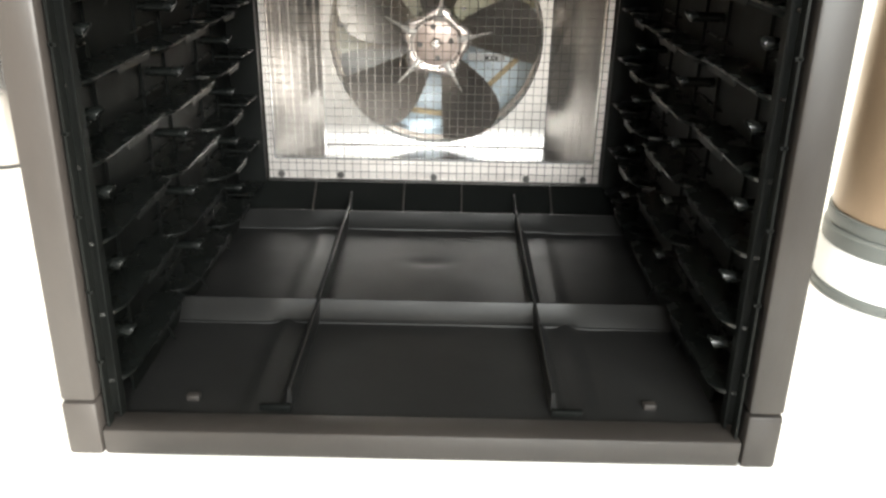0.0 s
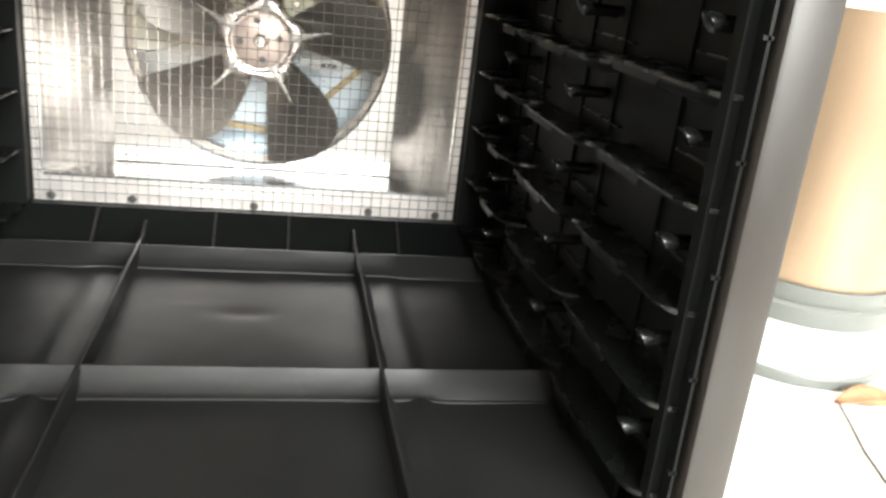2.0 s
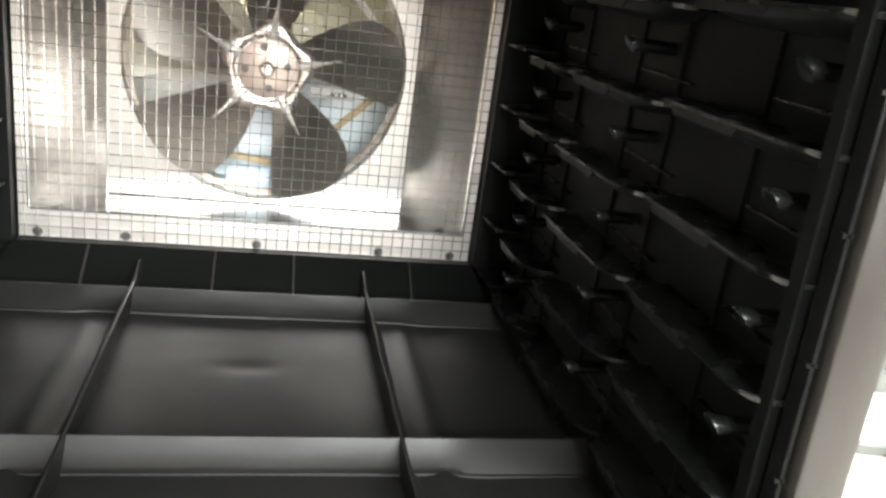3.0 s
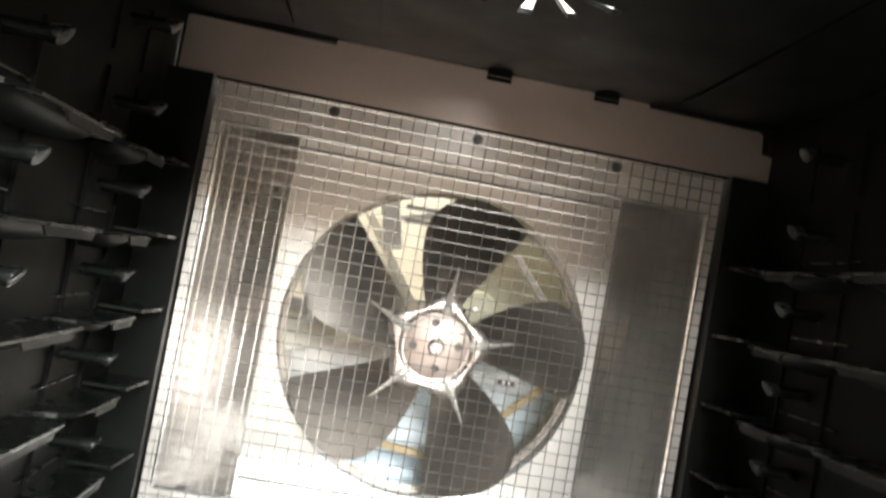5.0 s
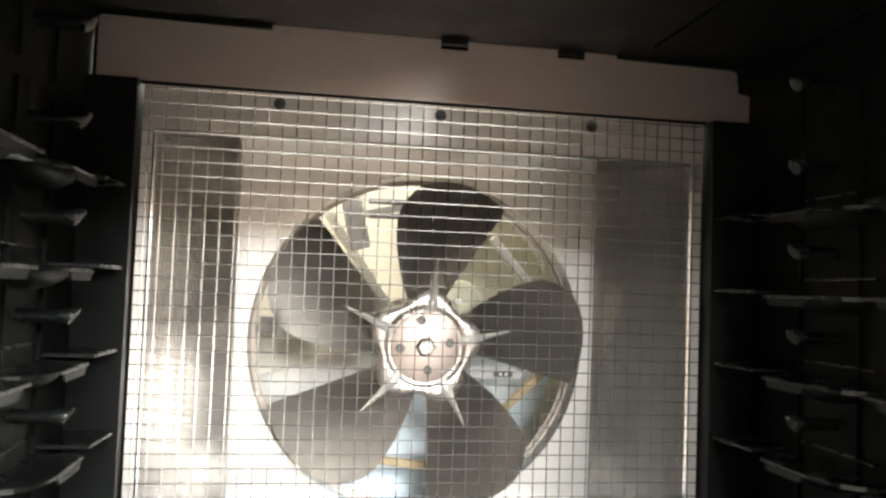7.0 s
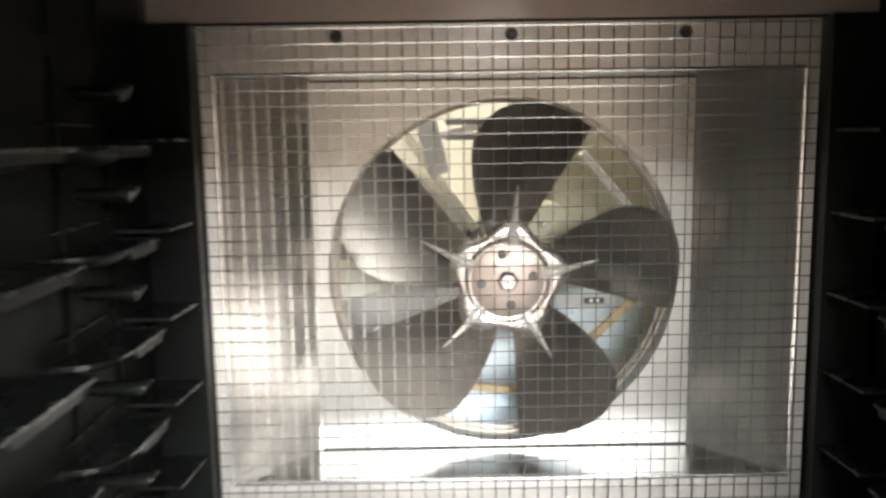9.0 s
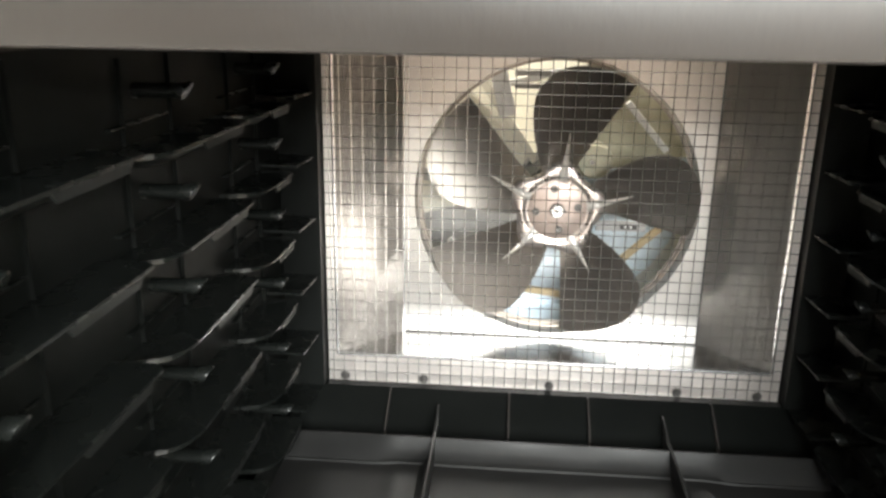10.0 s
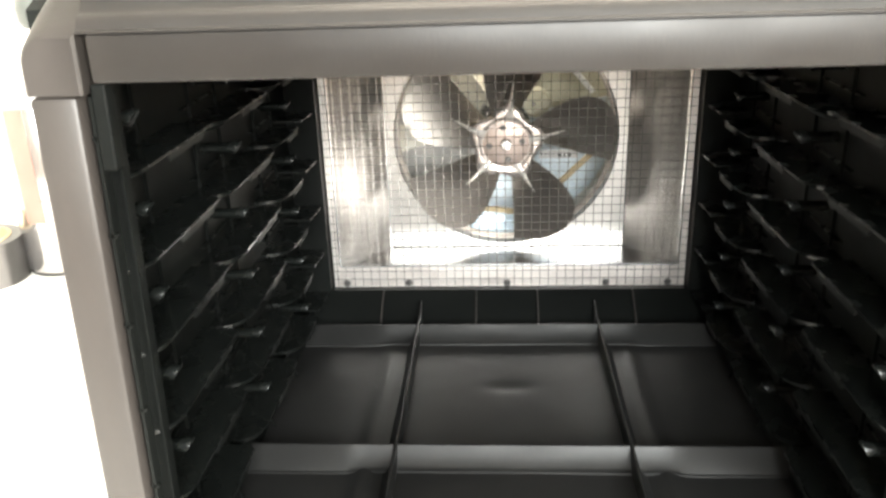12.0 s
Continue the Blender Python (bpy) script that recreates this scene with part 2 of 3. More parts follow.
# front frame: posts, sill, head with stepped top
for s in (-1, 1):
    a, b = sorted((s * IX, s * OX))
    dpart("frame_post", drawn_in(boxed(a, b, FY, FY + 0.016, 0.0775, 0.3075, bevel=0.0022)), BEZEL, "dark grey matte plastic post of the front frame", True)
    # corner pieces below and above the joints
    dpart("frame_corner", drawn_in(boxed(a, b, FY - 0.0006, FY + 0.016, CT, 0.0768, bevel=0.0022)), BEZEL, "", True)
    r = 0.010
    sec = [(0.1615, 0.3082), (OX, 0.3082)] + [(OX - r + r * math.sin(radians(k)), 0.3295 - r + r * math.cos(radians(k))) for k in range(90, -1, -15)] + [(0.1615, 0.3295)]
    c = bmesh.new()
    rings = []
    for y, dz, inset in ((FY - 0.0010, -0.0012, 0.0010), (FY, 0.0, 0.0), (FY + 0.004, 0.0030, 0.0), (FY + 0.012, 0.0085, 0.0), (FY + 0.030, 0.0200, 0.001), (FY + 0.060, 0.0274, 0.001), (FY + 0.110, 0.0280, 0.001)):
        rings.append([c.verts.new((s * (x - inset if x > 0.17 else x + inset), y, z + (dz if z > 0.310 else 0.0))) for x, z in sec])
    for a1, b1 in zip(rings, rings[1:]):
        for i in range(len(sec)):
            j = (i + 1) % len(sec)
            c.faces.new((a1[i], a1[j], b1[j], b1[i]))
    c.faces.new(rings[0])
    c.faces.new(rings[-1][::-1])
    dpart("corner_cap", drawn_in(c), BEZEL, "rounded dark grey corner cap of the frame", True)
    a, b = sorted((s * 0.1625, s * 0.1637))
    c = prism(bmesh.new(), [(FY + 0.010, 0.3300), (FY + 0.0125, 0.3382), (FY + 0.030, 0.3508), (FY + 0.060, 0.3586), (FY + 0.060, 0.3480)], "x", s * 0.1605, s * 0.1634)
    dpart("cap_groove", drawn_in(c), BLACK, "dark moulded groove on the corner cap")
dpart("frame_sill", drawn_in(boxed(-IX + 0.0004, IX - 0.0004, FY, FY + 0.018, CT, 0.0605, bevel=0.002)), BEZEL, "dark grey plastic sill across the opening", True)
dpart("frame_head", boxed(-0.1508, 0.1534, FY + 0.0008, FY + 0.012, 0.3120, 0.3290, bevel=0.0012), BEZEL, "dark grey head rail of the front frame", True)

# top panel with two steps behind the head rail
top = [(FY + 0.0005, 0.3292), (FY + 0.0005, 0.3299)]
top += [(FY + 0.0020 + 0.0240 * i / 36, 0.3304 + 0.0296 * i / 36 + 0.0011 * math.sin(2 * math.pi * 3 * i / 36)) for i in range(37)]
top += [(FY + 0.060, 0.3600), (FY + 0.060, CEIL), (FY + 0.030, CEIL), (FY + 0.020, 0.3300), (FY + 0.012, 0.3292)]
c = prism(bmesh.new(), [(y, z) for y, z in top], "x", -0.1540, 0.1566)
dpart("top_front", c, BEZEL, "stepped dark grey front edge of the top", True)
VX, VY, VH = 0.0, -0.145, 0.045   # vent place and half size
c = bmesh.new()
box(c, -OX + 0.003, OX - 0.003, FY + 0.0602, VY - VH, CEIL + 0.0012, 0.3600)
dpart("top_panel", c, BEZEL, "dark grey plastic top panel")
dpart("top_panel", boxed(-OX + 0.003, OX - 0.003, VY + VH, 0.046, CEIL + 0.0012, 0.3600), BEZEL, "dark grey plastic top panel")
for i in range(3):
    y = 0.066 + 0.034 * i
    dpart("louvre_slat", boxed(-OX + 0.003, OX - 0.003, y, y + 0.005, CEIL, 0.3600), BEZEL, "narrow louvre slat over the fan chamber")
for s in (-1, 1):
    a, b = sorted((s * VH, s * (OX - 0.003)))
    dpart("top_panel", boxed(a, b, VY - VH + 0.0001, VY + VH - 0.0001, CEIL + 0.0012, 0.3600), BEZEL, "dark grey plastic top panel")
dpart("ceiling_liner", boxed(-WALLX, WALLX, FY + 0.0602, VY - VH, CEIL, CEIL + 0.0010), BLACK, "black plastic ceiling inside the case")
dpart("ceiling_liner", boxed(-WALLX, WALLX, VY + VH, 0.002, CEIL, CEIL + 0.0010), BLACK, "black plastic ceiling inside the case")
for s in (-1, 1):
    a, b = sorted((s * VH, s * WALLX))
    dpart("ceiling_liner", boxed(a, b, VY - VH + 0.0001, VY + VH - 0.0001, CEIL, CEIL + 0.0010), BLACK, "black plastic ceiling inside the case")
# round vent with radial slots
c = bmesh.new()
n, r0, r1 = 88, 0.011, 0.039


def slab(bm, ring):
    lo = [bm.verts.new((x, y, CEIL)) for x, y in ring]
    hi = [bm.verts.new((x, y, 0.3596)) for x, y in ring]
    bm.faces.new(lo)
    bm.faces.new(hi[::-1])
    for i in range(len(ring)):
        j = (i + 1) % len(ring)
        bm.faces.new((lo[i], hi[i], hi[j], lo[j]))


def polar(r, a):
    return (VX + r * math.cos(a), VY + r * math.sin(a))


for i in range(n):
    a, b = 2 * math.pi * i / n, 2 * math.pi * (i + 1) / n
    ma = VH / max(abs(math.cos(a)), abs(math.sin(a)))
    mb = VH / max(abs(math.cos(b)), abs(math.sin(b)))
    slab(c, [polar(r1, a), polar(ma, a), polar(mb, b), polar(r1, b)])
slab(c, [polar(r0, 2 * math.pi * i / 44) for i in range(44)])
for k in range(11):
    a = radians(90 - 16.4 + 360 / 11 * k)
    w = radians(11.5)
    slab(c, [polar(r0, a - w), polar(r1, a - w), polar(r1, a), polar(r1, a + w), polar(r0, a + w), polar(r0, a)])
dpart("ceiling_vent", c, BLACK, "round black vent with radial slots open to the light")
for x in (-0.110, -0.062, 0.108):
    dpart("ceiling_seam", boxed(x - 0.0008, x + 0.0008, -0.30, -0.022, CEIL - 0.0014, CEIL - 0.0002), BLACK, "thin moulded seam under the top")
for s in (-1, 1):
    a, b = sorted((s * (OX - 0.0028), s * OX))
    dpart("top_edge", boxed(a, b, FY + 0.0602, BY, 0.30, 0.3600, bevel=0.0012), BEZEL, "", True)

# outer side walls, base, back
for s in (-1, 1):
    a, b = sorted((s * WALLX, s * (OX - 0.004)))
    dpart("side_wall", prism(bmesh.new(), [(FY + 0.0165, CT + 0.004), (BY, CT + 0.004), (BY, CEIL - 0.0005), (FY + 0.056, CEIL - 0.0005), (FY + 0.0165, 0.3365)], "x", a, b), BLACK, "black plastic side wall with moulded tray guides")


def floor_height(x, y):
    """The moulded floor sags a little between its ribs, swells beside the long ribs and has one dent."""
    h = 0.0006 * noise.noise(Vector((x * 14, y * 10, 3.0))) + 0.00016 * noise.noise(Vector((x * 60, y * 45, 7.0)))
    swell = 0.0016 * math.exp(-((abs(x) - 0.0900) / 0.0052) ** 2) * min(1.0, max(0.0, (-0.062 - y) / 0.02))
    dent = -0.0011 * math.exp(-(x / 0.016) ** 2 - ((y + 0.125) / 0.006) ** 2)
    sag = -0.0010 * math.exp(-((x - 0.01) / 0.05) ** 2 - ((y + 0.125) / 0.04) ** 2)
    return FLOOR + h + swell + dent + sag


c = bmesh.new()
box(c, -WALLX + 0.0005, WALLX - 0.0005, FY + 0.0185, BY, CT + 0.004, FLOOR - 0.004)
nx, ny = 110, 80
x0, x1, y0, y1 = -WALLX + 0.0005, WALLX - 0.0005, FY + 0.0185, 0.0
vg = [[c.verts.new((x0 + (x1 - x0) * i / nx, y0 + (y1 - y0) * j / ny, floor_height(x0 + (x1 - x0) * i / nx, y0 + (y1 - y0) * j / ny))) for j in range(ny + 1)] for i in range(nx + 1)]
for i in range(nx):
    for j in range(ny):
        c.faces.new((vg[i][j], vg[i + 1][j], vg[i + 1][j + 1], vg[i][j + 1]))
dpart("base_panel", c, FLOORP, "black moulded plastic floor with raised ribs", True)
dpart("back_wall", boxed(-OX + 0.004, OX - 0.004, BY + 0.0005, BY + 0.004, CT + 0.004, CEIL), BLACK, "black plastic back wall")

# inner jambs: two vertical ridges beside the opening, with small notches
for s in (-1, 1):
    for x, w, y in ((0.1605, 0.0012, FY + 0.003), (0.1575, 0.0012, FY + 0.012)):
        a, b = sorted((s * x, s * (x + w)))
        dpart("jamb_ridge", drawn_in(boxed(a, b, y, y + 0.006, 0.060, 0.307)), BLACK, "thin vertical door guide ridge")
    a, b = sorted((s * 0.1590, s * (WALLX + 0.006)))
    dpart("jamb_strip", drawn_in(boxed(a, b, FY + 0.0162, FY + 0.0190, 0.059, 0.3335)), BLACK)
    for z in (0.0985, 0.137, 0.1755, 0.2145, 0.253, 0.291):
        a, b = sorted((s * 0.1590, s * 0.1625))
        dpart("notch", drawn_in(boxed(a, b, FY + 0.003, FY + 0.005, z, z + 0.0014)), BLACK)
    a, b = sorted((s * 0.1545, s * 0.1600))
    dpart("door_bracket", drawn_in(boxed(a, b, FY + 0.002, FY + 0.009, 0.2800, 0.3116, bevel=0.0008)), BLACK, "black plastic door bracket under the head rail")

# floor ribs
RIBZ = 0.0705
for s in (-1, 1):
    c = bmesh.new()
    prof = [(s * 0.0696, FLOOR - 0.001), (s * 0.0700, RIBZ), (s * 0.0708, RIBZ + 0.0004), (s * 0.0717, RIBZ), (s * 0.0728, FLOOR + 0.004), (s * 0.0750, FLOOR + 0.0012), (s * 0.0800, FLOOR - 0.001)]
    prism(c, prof, "y", -0.3185, -0.030)
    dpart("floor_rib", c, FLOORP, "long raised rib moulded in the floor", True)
    c = bmesh.new()
    a, b = sorted((s * 0.0700, s * 0.0870))
    box(c, a, b, -0.3222, -0.3188, FLOOR - 0.001, FLOOR + 0.0035, bevel=0.0005)
    dpart("rib_end", c, BLACK, "", True)
    c = prism(bmesh.new(), [(-0.055, RIBZ - 0.002), (-0.026, RIBZ - 0.002), (-0.020, 0.0760), (-0.024, 0.0755)], "x", s * 0.0702, s * 0.0713)
    dpart("rib_gusset", c, FLOORP)
    c = bmesh.new()
    box(c, s * 0.125 - 0.0035, s * 0.125 + 0.0035, -0.314, -0.309, FLOOR - 0.001, FLOOR + 0.003, bevel=0.0008)
    dpart("floor_clip", c, BEZEL, "small grey moulded clip on the floor", True)
for y0 in (-0.213, -0.0520):
    for x0, x1 in ((-0.1710, -0.0722), (-0.0697, 0.0697), (0.0722, 0.1710)):
        c = bmesh.new()
        rings = []
        for i in range(41):
            x = x0 + (x1 - x0) * i / 40
            f = 0.0022 / (1 + math.exp(-(abs(x) - 0.096) / 0.003)) + 0.0005 * noise.noise(Vector((x * 22, y0 * 9, 1.0)))
            w = 0.0007 * noise.noise(Vector((x * 30, y0 * 5, 9.0)))
            prof = [(y0 + 0.0022, FLOOR - 0.002), (y0 + 0.0012, RIBZ - 0.0012), (y0 + 0.0004, RIBZ - 0.0002), (y0 - 0.0008, RIBZ - 0.0003), (y0 - 0.0040 - f + w, FLOOR + 0.0068),
                    (y0 - 0.0082 - f, FLOOR + 0.0022 + f * 0.3), (y0 - 0.0098 - f, FLOOR + 0.0011), (y0 - 0.0112 - f, FLOOR + 0.0009), (y0 - 0.0120 - f, FLOOR - 0.002)]
            rings.append([c.verts.new((x, y, z)) for y, z in prof])
        for a, b in zip(rings, rings[1:]):
            for i in range(len(a)):
                j = (i + 1) % len(a)
                c.faces.new((a[i], b[i], b[j], a[j]))
        c.faces.new(rings[0])
        c.faces.new(rings[-1][::-1])
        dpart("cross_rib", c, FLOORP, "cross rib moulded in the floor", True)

# riser under the fan housing with four thin vertical ribs
dpart("riser", prism(bmesh.new(), [(-0.0340, FLOOR - 0.001), (-0.0330, 0.0610), (-0.0060, 0.0796), (0.0, 0.0796), (0.0, FLOOR - 0.001)], "x", -0.1715, 0.1715), BLACK, "black riser below the wire screen")
for x in (-0.1035, -0.0257, 0.0250, 0.1030):
    dpart("riser_rib", prism(bmesh.new(), [(-0.0355, 0.0600), (-0.0360, 0.0640), (-0.0090, 0.0800), (-0.0060, 0.0790), (-0.0320, 0.0600)], "x", x - 0.0006, x + 0.0006), BEZEL, "thin pale-edged rib on the riser")
for s in (-1, 1):
    a, b = sorted((s * 0.1475, s * 0.1715))
    dpart("rear_cheek", boxed(a, b, -0.010, 0.002, 0.080, 0.3240), BLACK, "smooth black panel beside the wire screen")
dpart("chamber_wall", boxed(-0.1715, 0.1715, 0.0022, 0.004, 0.3242, CEIL - 0.001), BLACK)

# tray guides: rows of ledges and pegs on both walls
ROW0, PITCH, NROW = 0.0815, 0.0383, 7


def ledge_mesh(length, front, depth=0.0215, thick=0.0009, lip=0.0013):
    """A shelf along y from 0 to length, out of the wall along +x; its front inner corner sweeps back and its free edge is turned down."""
    bm = bmesh.new()
    n, r = 6, front
    out = [(0.0, 0.0), (depth - 0.8 * r, 0.0)] + [(depth - 0.8 * r + 0.8 * r * math.sin(radians(90 * i / n)), r - r * math.cos(radians(90 * i / n))) for i in range(1, n + 1)]
    out += [(depth, length - 0.004), (depth - 0.003, length), (0.0, length)]
    prism(bm, out, "z", -thick, 0.0)
    bmesh.ops.bevel(bm, geom=[e for e in bm.edges if abs(e.verts[0].co.z) < 1e-6 and abs(e.verts[1].co.z) < 1e-6 and max(v.co.x for v in e.verts) > 0.001], offset=0.0003, segments=2, affect='EDGES')
    edge = out[:-2]
    inner = [(x - 0.0013 if i > 1 else x, y + (0.0013 if i < n + 1 else 0.0)) for i, (x, y) in enumerate(edge)]
    low = [lip if i > 4 else 0.0019 for i in range(len(edge))]
    rows = [[bm.verts.new((x, y, z)) for (x, y), z in ((p, -thick), (p, -h), (q, -h), (q, -thick))] for p, q, h in zip(edge, inner, low)]
    for a, b in zip(rows, rows[1:]):
        for k in range(3):
            bm.faces.new((a[k], b[k], b[k + 1], a[k + 1]))
    bm.faces.new(rows[0])
    bm.faces.new(rows[-1][::-1])
    return bm


def ledge_body(length):
    """The rounded bulge between the ledge's free edge and the wall, tapering off at both ends."""
    bm = bmesh.new()
    n, rows = 7, []
    for y, k in ((0.010, 0.25), (0.014, 0.62), (0.020, 0.86), (0.030, 1.0), (length * 0.6, 0.96), (length - 0.016, 0.80), (length - 0.008, 0.45), (length - 0.004, 0.2)):
        rows.append([bm.verts.new((0.0170 * math.cos(radians(90 * i / n)) ** 0.8 * (0.55 + 0.45 * k) if i < n else 0.0, y, -0.0008 - 0.0080 * k * math.sin(radians(90 * i / n)))) for i in range(n + 1)])
    for a, b in zip(rows, rows[1:]):
        for i in range(n):
            bm.faces.new((a[i], a[i + 1], b[i + 1], b[i]))
    for r in (rows[0], rows[-1][::-1]):
        bm.faces.new(r)
    return bm


def lip_mesh(length):
    """The straight turned-down lip along the rear part of the ledge's free edge."""
    bm = bmesh.new()
    prism(bm, [(0.40 * length, -0.0004), (0.44 * length, -0.0046), (0.86 * length, -0.0046), (0.90 * length, -0.0004)], "x", 0.0203, 0.0213)
    return bm


def peg_mesh(depth=0.0212):
    """A rounded peg out of the wall along +x, flared at its free end."""
    bm = bmesh.new()
    n = 16
    rings = []
    for x, ry, rz, dz in ((0.0, 0.0040, 0.0030, 0.0), (0.006, 0.0037, 0.0028, 0.0001), (depth - 0.006, 0.0037, 0.0029, 0.0002), (depth - 0.0012, 0.0041, 0.0035, 0.0003), (depth - 0.0003, 0.0039, 0.0033, 0.0003), (depth, 0.0030, 0.0025, 0.0003)):
        rings.append([bm.verts.new((x + (0.0020 * math.sin(2 * math.pi * k / n) if x > 0.018 else 0.0), 0.0036 + ry * math.cos(2 * math.pi * k / n), dz + rz * math.sin(2 * math.pi * k / n))) for k in range(n)])
    for p, q in zip(rings, rings[1:]):
        for k in range(n):
            bm.faces.new((p[k], p[(k + 1) % n], q[(k + 1) % n], q[k]))
    bm.faces.new(rings[0][::-1])
    bm.faces.new(rings[-1])
    return bm


first = {}


def guide(name, bm_maker, key, m, label):
    if key not in first:
        bm = bm_maker()
        ob = part(name, bm, BLACK if name == "guide_web" else LIP if name in ("ledge_lip", "ledge_body") else GUIDE, dryer, label, name in ("tray_peg", "ledge_body"))
        ob.matrix_basis = DINV @ m
        first[key] = ob
    else:
        share(first[key], DINV @ m, dryer)


for s in (-1, 1):
    mir = Matrix.Diagonal((-s, 1, 1, 1)) if s > 0 else Matrix.Identity(4)
    for k in range(NROW):
        z = ROW0 + PITCH * k
        for i, (y, ln, dz) in enumerate(((-0.3300, 0.100, 0.0), (-0.2220, 0.102, -0.0035), (-0.1120, 0.062, -0.0035))):
            if z < 0.31:
                at = Matrix.Translation((s * (WALLX + 0.0004), y, z + dz)) @ mir
                guide("tray_ledge", lambda ln=ln: ledge_mesh(ln, 0.014 if ln < 0.101 and ln > 0.09 else 0.021), ("ledge", s, ln), at, "black plastic tray ledge with swept front corner")
                guide("ledge_body", lambda ln=ln: ledge_body(ln), ("body", s, ln), at, "rounded hollow body under the tray ledge")
                guide("ledge_lip", lambda ln=ln: lip_mesh(ln), ("lip", s, ln), at, "turned-down lip of the tray ledge")
                for dr, y2, l2 in ((0.0080, y + 0.004, 0.052),):
                    at = Matrix.Translation((s * (WALLX + 0.0004), y2, z + dz + dr)) @ mir
                    guide("wall_ridge", lambda l2=l2: prism(bmesh.new(), [(0.0, 0.0), (0.0032, 0.0), (0.0016, l2), (0.0, l2)], "z", -0.0004, 0.0004), ("ridge", s, l2), at, "thin raised line moulded along the wall")
            yp = (-0.3180, -0.1960, -0.0810)[i]
            zp = z + 0.0205 + (0.0, -0.0045, -0.0045)[i]
            if zp < 0.345:
                at = Matrix.Translation((s * (WALLX + 0.0004), yp, zp)) @ mir
                guide("tray_peg", peg_mesh, ("peg", s), at, "black plastic peg with flared end")
            at = Matrix.Translation((s * (WALLX + 0.0004), y + 0.016, z + dz)) @ mir
            if z + PITCH < 0.356:
                guide("guide_web", lambda: boxed(0.0, 0.0022, 0.0, 0.0009, 0.0005, PITCH - 0.0065), ("web", s), at, "thin upright web between the guides")
                at = Matrix.Translation((s * (WALLX + 0.0004), y + 0.058, z + dz)) @ mir
                guide("guide_web", lambda: boxed(0.0, 0.0022, 0.0, 0.0009, 0.0005, PITCH - 0.0065), ("web", s), at, "thin upright web between the guides")
        if z < 0.31:
            at = Matrix.Translation((s * (WALLX + 0.0004), -0.0400, z - 0.0010)) @ mir
            guide("rear_gusset", lambda: prism(bmesh.new(), [(0.0, -0.006), (0.0215, -0.006), (0.0235, 0.0295), (0.0, 0.0295)], "z", -0.0014, 0.0), ("gus", s), at, "thin rear ledge beside the screen")
    # low rail along the floor with small hooks
    a, b = sorted((s * 0.1600, s * 0.1616))
    dpart("floor_rail", boxed(a, b, -0.305, -0.012, FLOOR - 0.001, 0.0765), BLACK, "low black rail along the floor")
    for y in (-0.250, -0.178, -0.114, -0.060):
        c = prism(bmesh.new(), [(s * 0.1545, 0.0585), (s * 0.1560, 0.0585), (s * 0.1598, 0.0700), (s * 0.1598, 0.0740)], "y", y, y + 0.0012)
        dpart("rail_hook", c, BLACK, "small plastic hook on the rail")

# fan housing
HX, HZ0, HZ1, SX, PY = 0.1462, 0.0800, 0.3235, 0.1395, 0.0425
OZ0, OZ1, PX = 0.0995, 0.3005, 0.1015
c = bmesh.new()
oo = [(-HX, HZ0), (HX, HZ0), (HX, HZ1), (-HX, HZ1)]
ii = [(-SX, OZ0), (SX, OZ0), (SX, OZ1), (-SX, OZ1)]
vo = [[c.verts.new((x, y, z)) for x, z in oo] for y in (0.0, 0.0012)]
vi = [[c.verts.new((x, y, z)) for x, z in ii] for y in (0.0, 0.0012)]
for i in range(4):
    j = (i + 1) % 4
    c.faces.new((vo[0][i], vo[0][j], vi[0][j], vi[0][i]))
    c.faces.new((vo[1][j], vo[1][i], vi[1][i], vi[1][j]))
    c.faces.new((vo[0][j], vo[0][i], vo[1][i], vo[1][j]))
    c.faces.new((vi[0][i], vi[0][j], vi[1][j], vi[1][i]))
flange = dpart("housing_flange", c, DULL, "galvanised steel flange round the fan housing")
for s in (-1, 1):
    pts = [(s * SX, 0.0013), (s * PX, PY), (s * (PX + 0.0012), PY + 0.0008), (s * (SX + 0.0012), 0.0020)]
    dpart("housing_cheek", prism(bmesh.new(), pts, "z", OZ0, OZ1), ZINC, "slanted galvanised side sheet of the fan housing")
for z, d in ((OZ0, -1), (OZ1, 1)):
    a, b = sorted((z, z + d * 0.001))
    c = prism(bmesh.new(), [(-SX, 0.0013), (SX, 0.0013), (PX + 0.0002, PY), (-PX - 0.0002, PY)], "z", a, b)
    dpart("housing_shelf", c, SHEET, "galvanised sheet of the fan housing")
# fan plate with a round opening
CX, CZ, RO = 0.0, 0.1975, 0.0945
c = bmesh.new()
n = 96
ring, ringb, sq, sqb = [], [], [], []
for i in range(n):
    a = 2 * math.pi * i / n
    ca, sa = math.cos(a), math.sin(a)
    h = (OZ1 - CZ) if sa > 0 else (CZ - OZ0)
    m = min(PX / max(abs(ca), 1e-9), h / max(abs(sa), 1e-9))
    if i % 24 == 12:       # the plate's corners
        sq.append(c.verts.new((math.copysign(PX, ca), PY, CZ + math.copysign(h, sa))))
    else:
        sq.append(c.verts.new((m * ca, PY, CZ + m * sa)))
    ring.append(c.verts.new((RO * ca, PY, CZ + RO * sa)))
    ringb.append(c.verts.new(((RO - 0.0015) * ca, PY + 0.012, CZ + (RO - 0.0015) * sa)))
for i in range(n):
    j = (i + 1) % n
    c.faces.new((sq[i], sq[j], ring[j], ring[i]))
    c.faces.new((ring[i], ring[j], ringb[j], ringb[i]))
dpart("fan_plate", c, PLATE, "zinc fan plate with a large round opening")

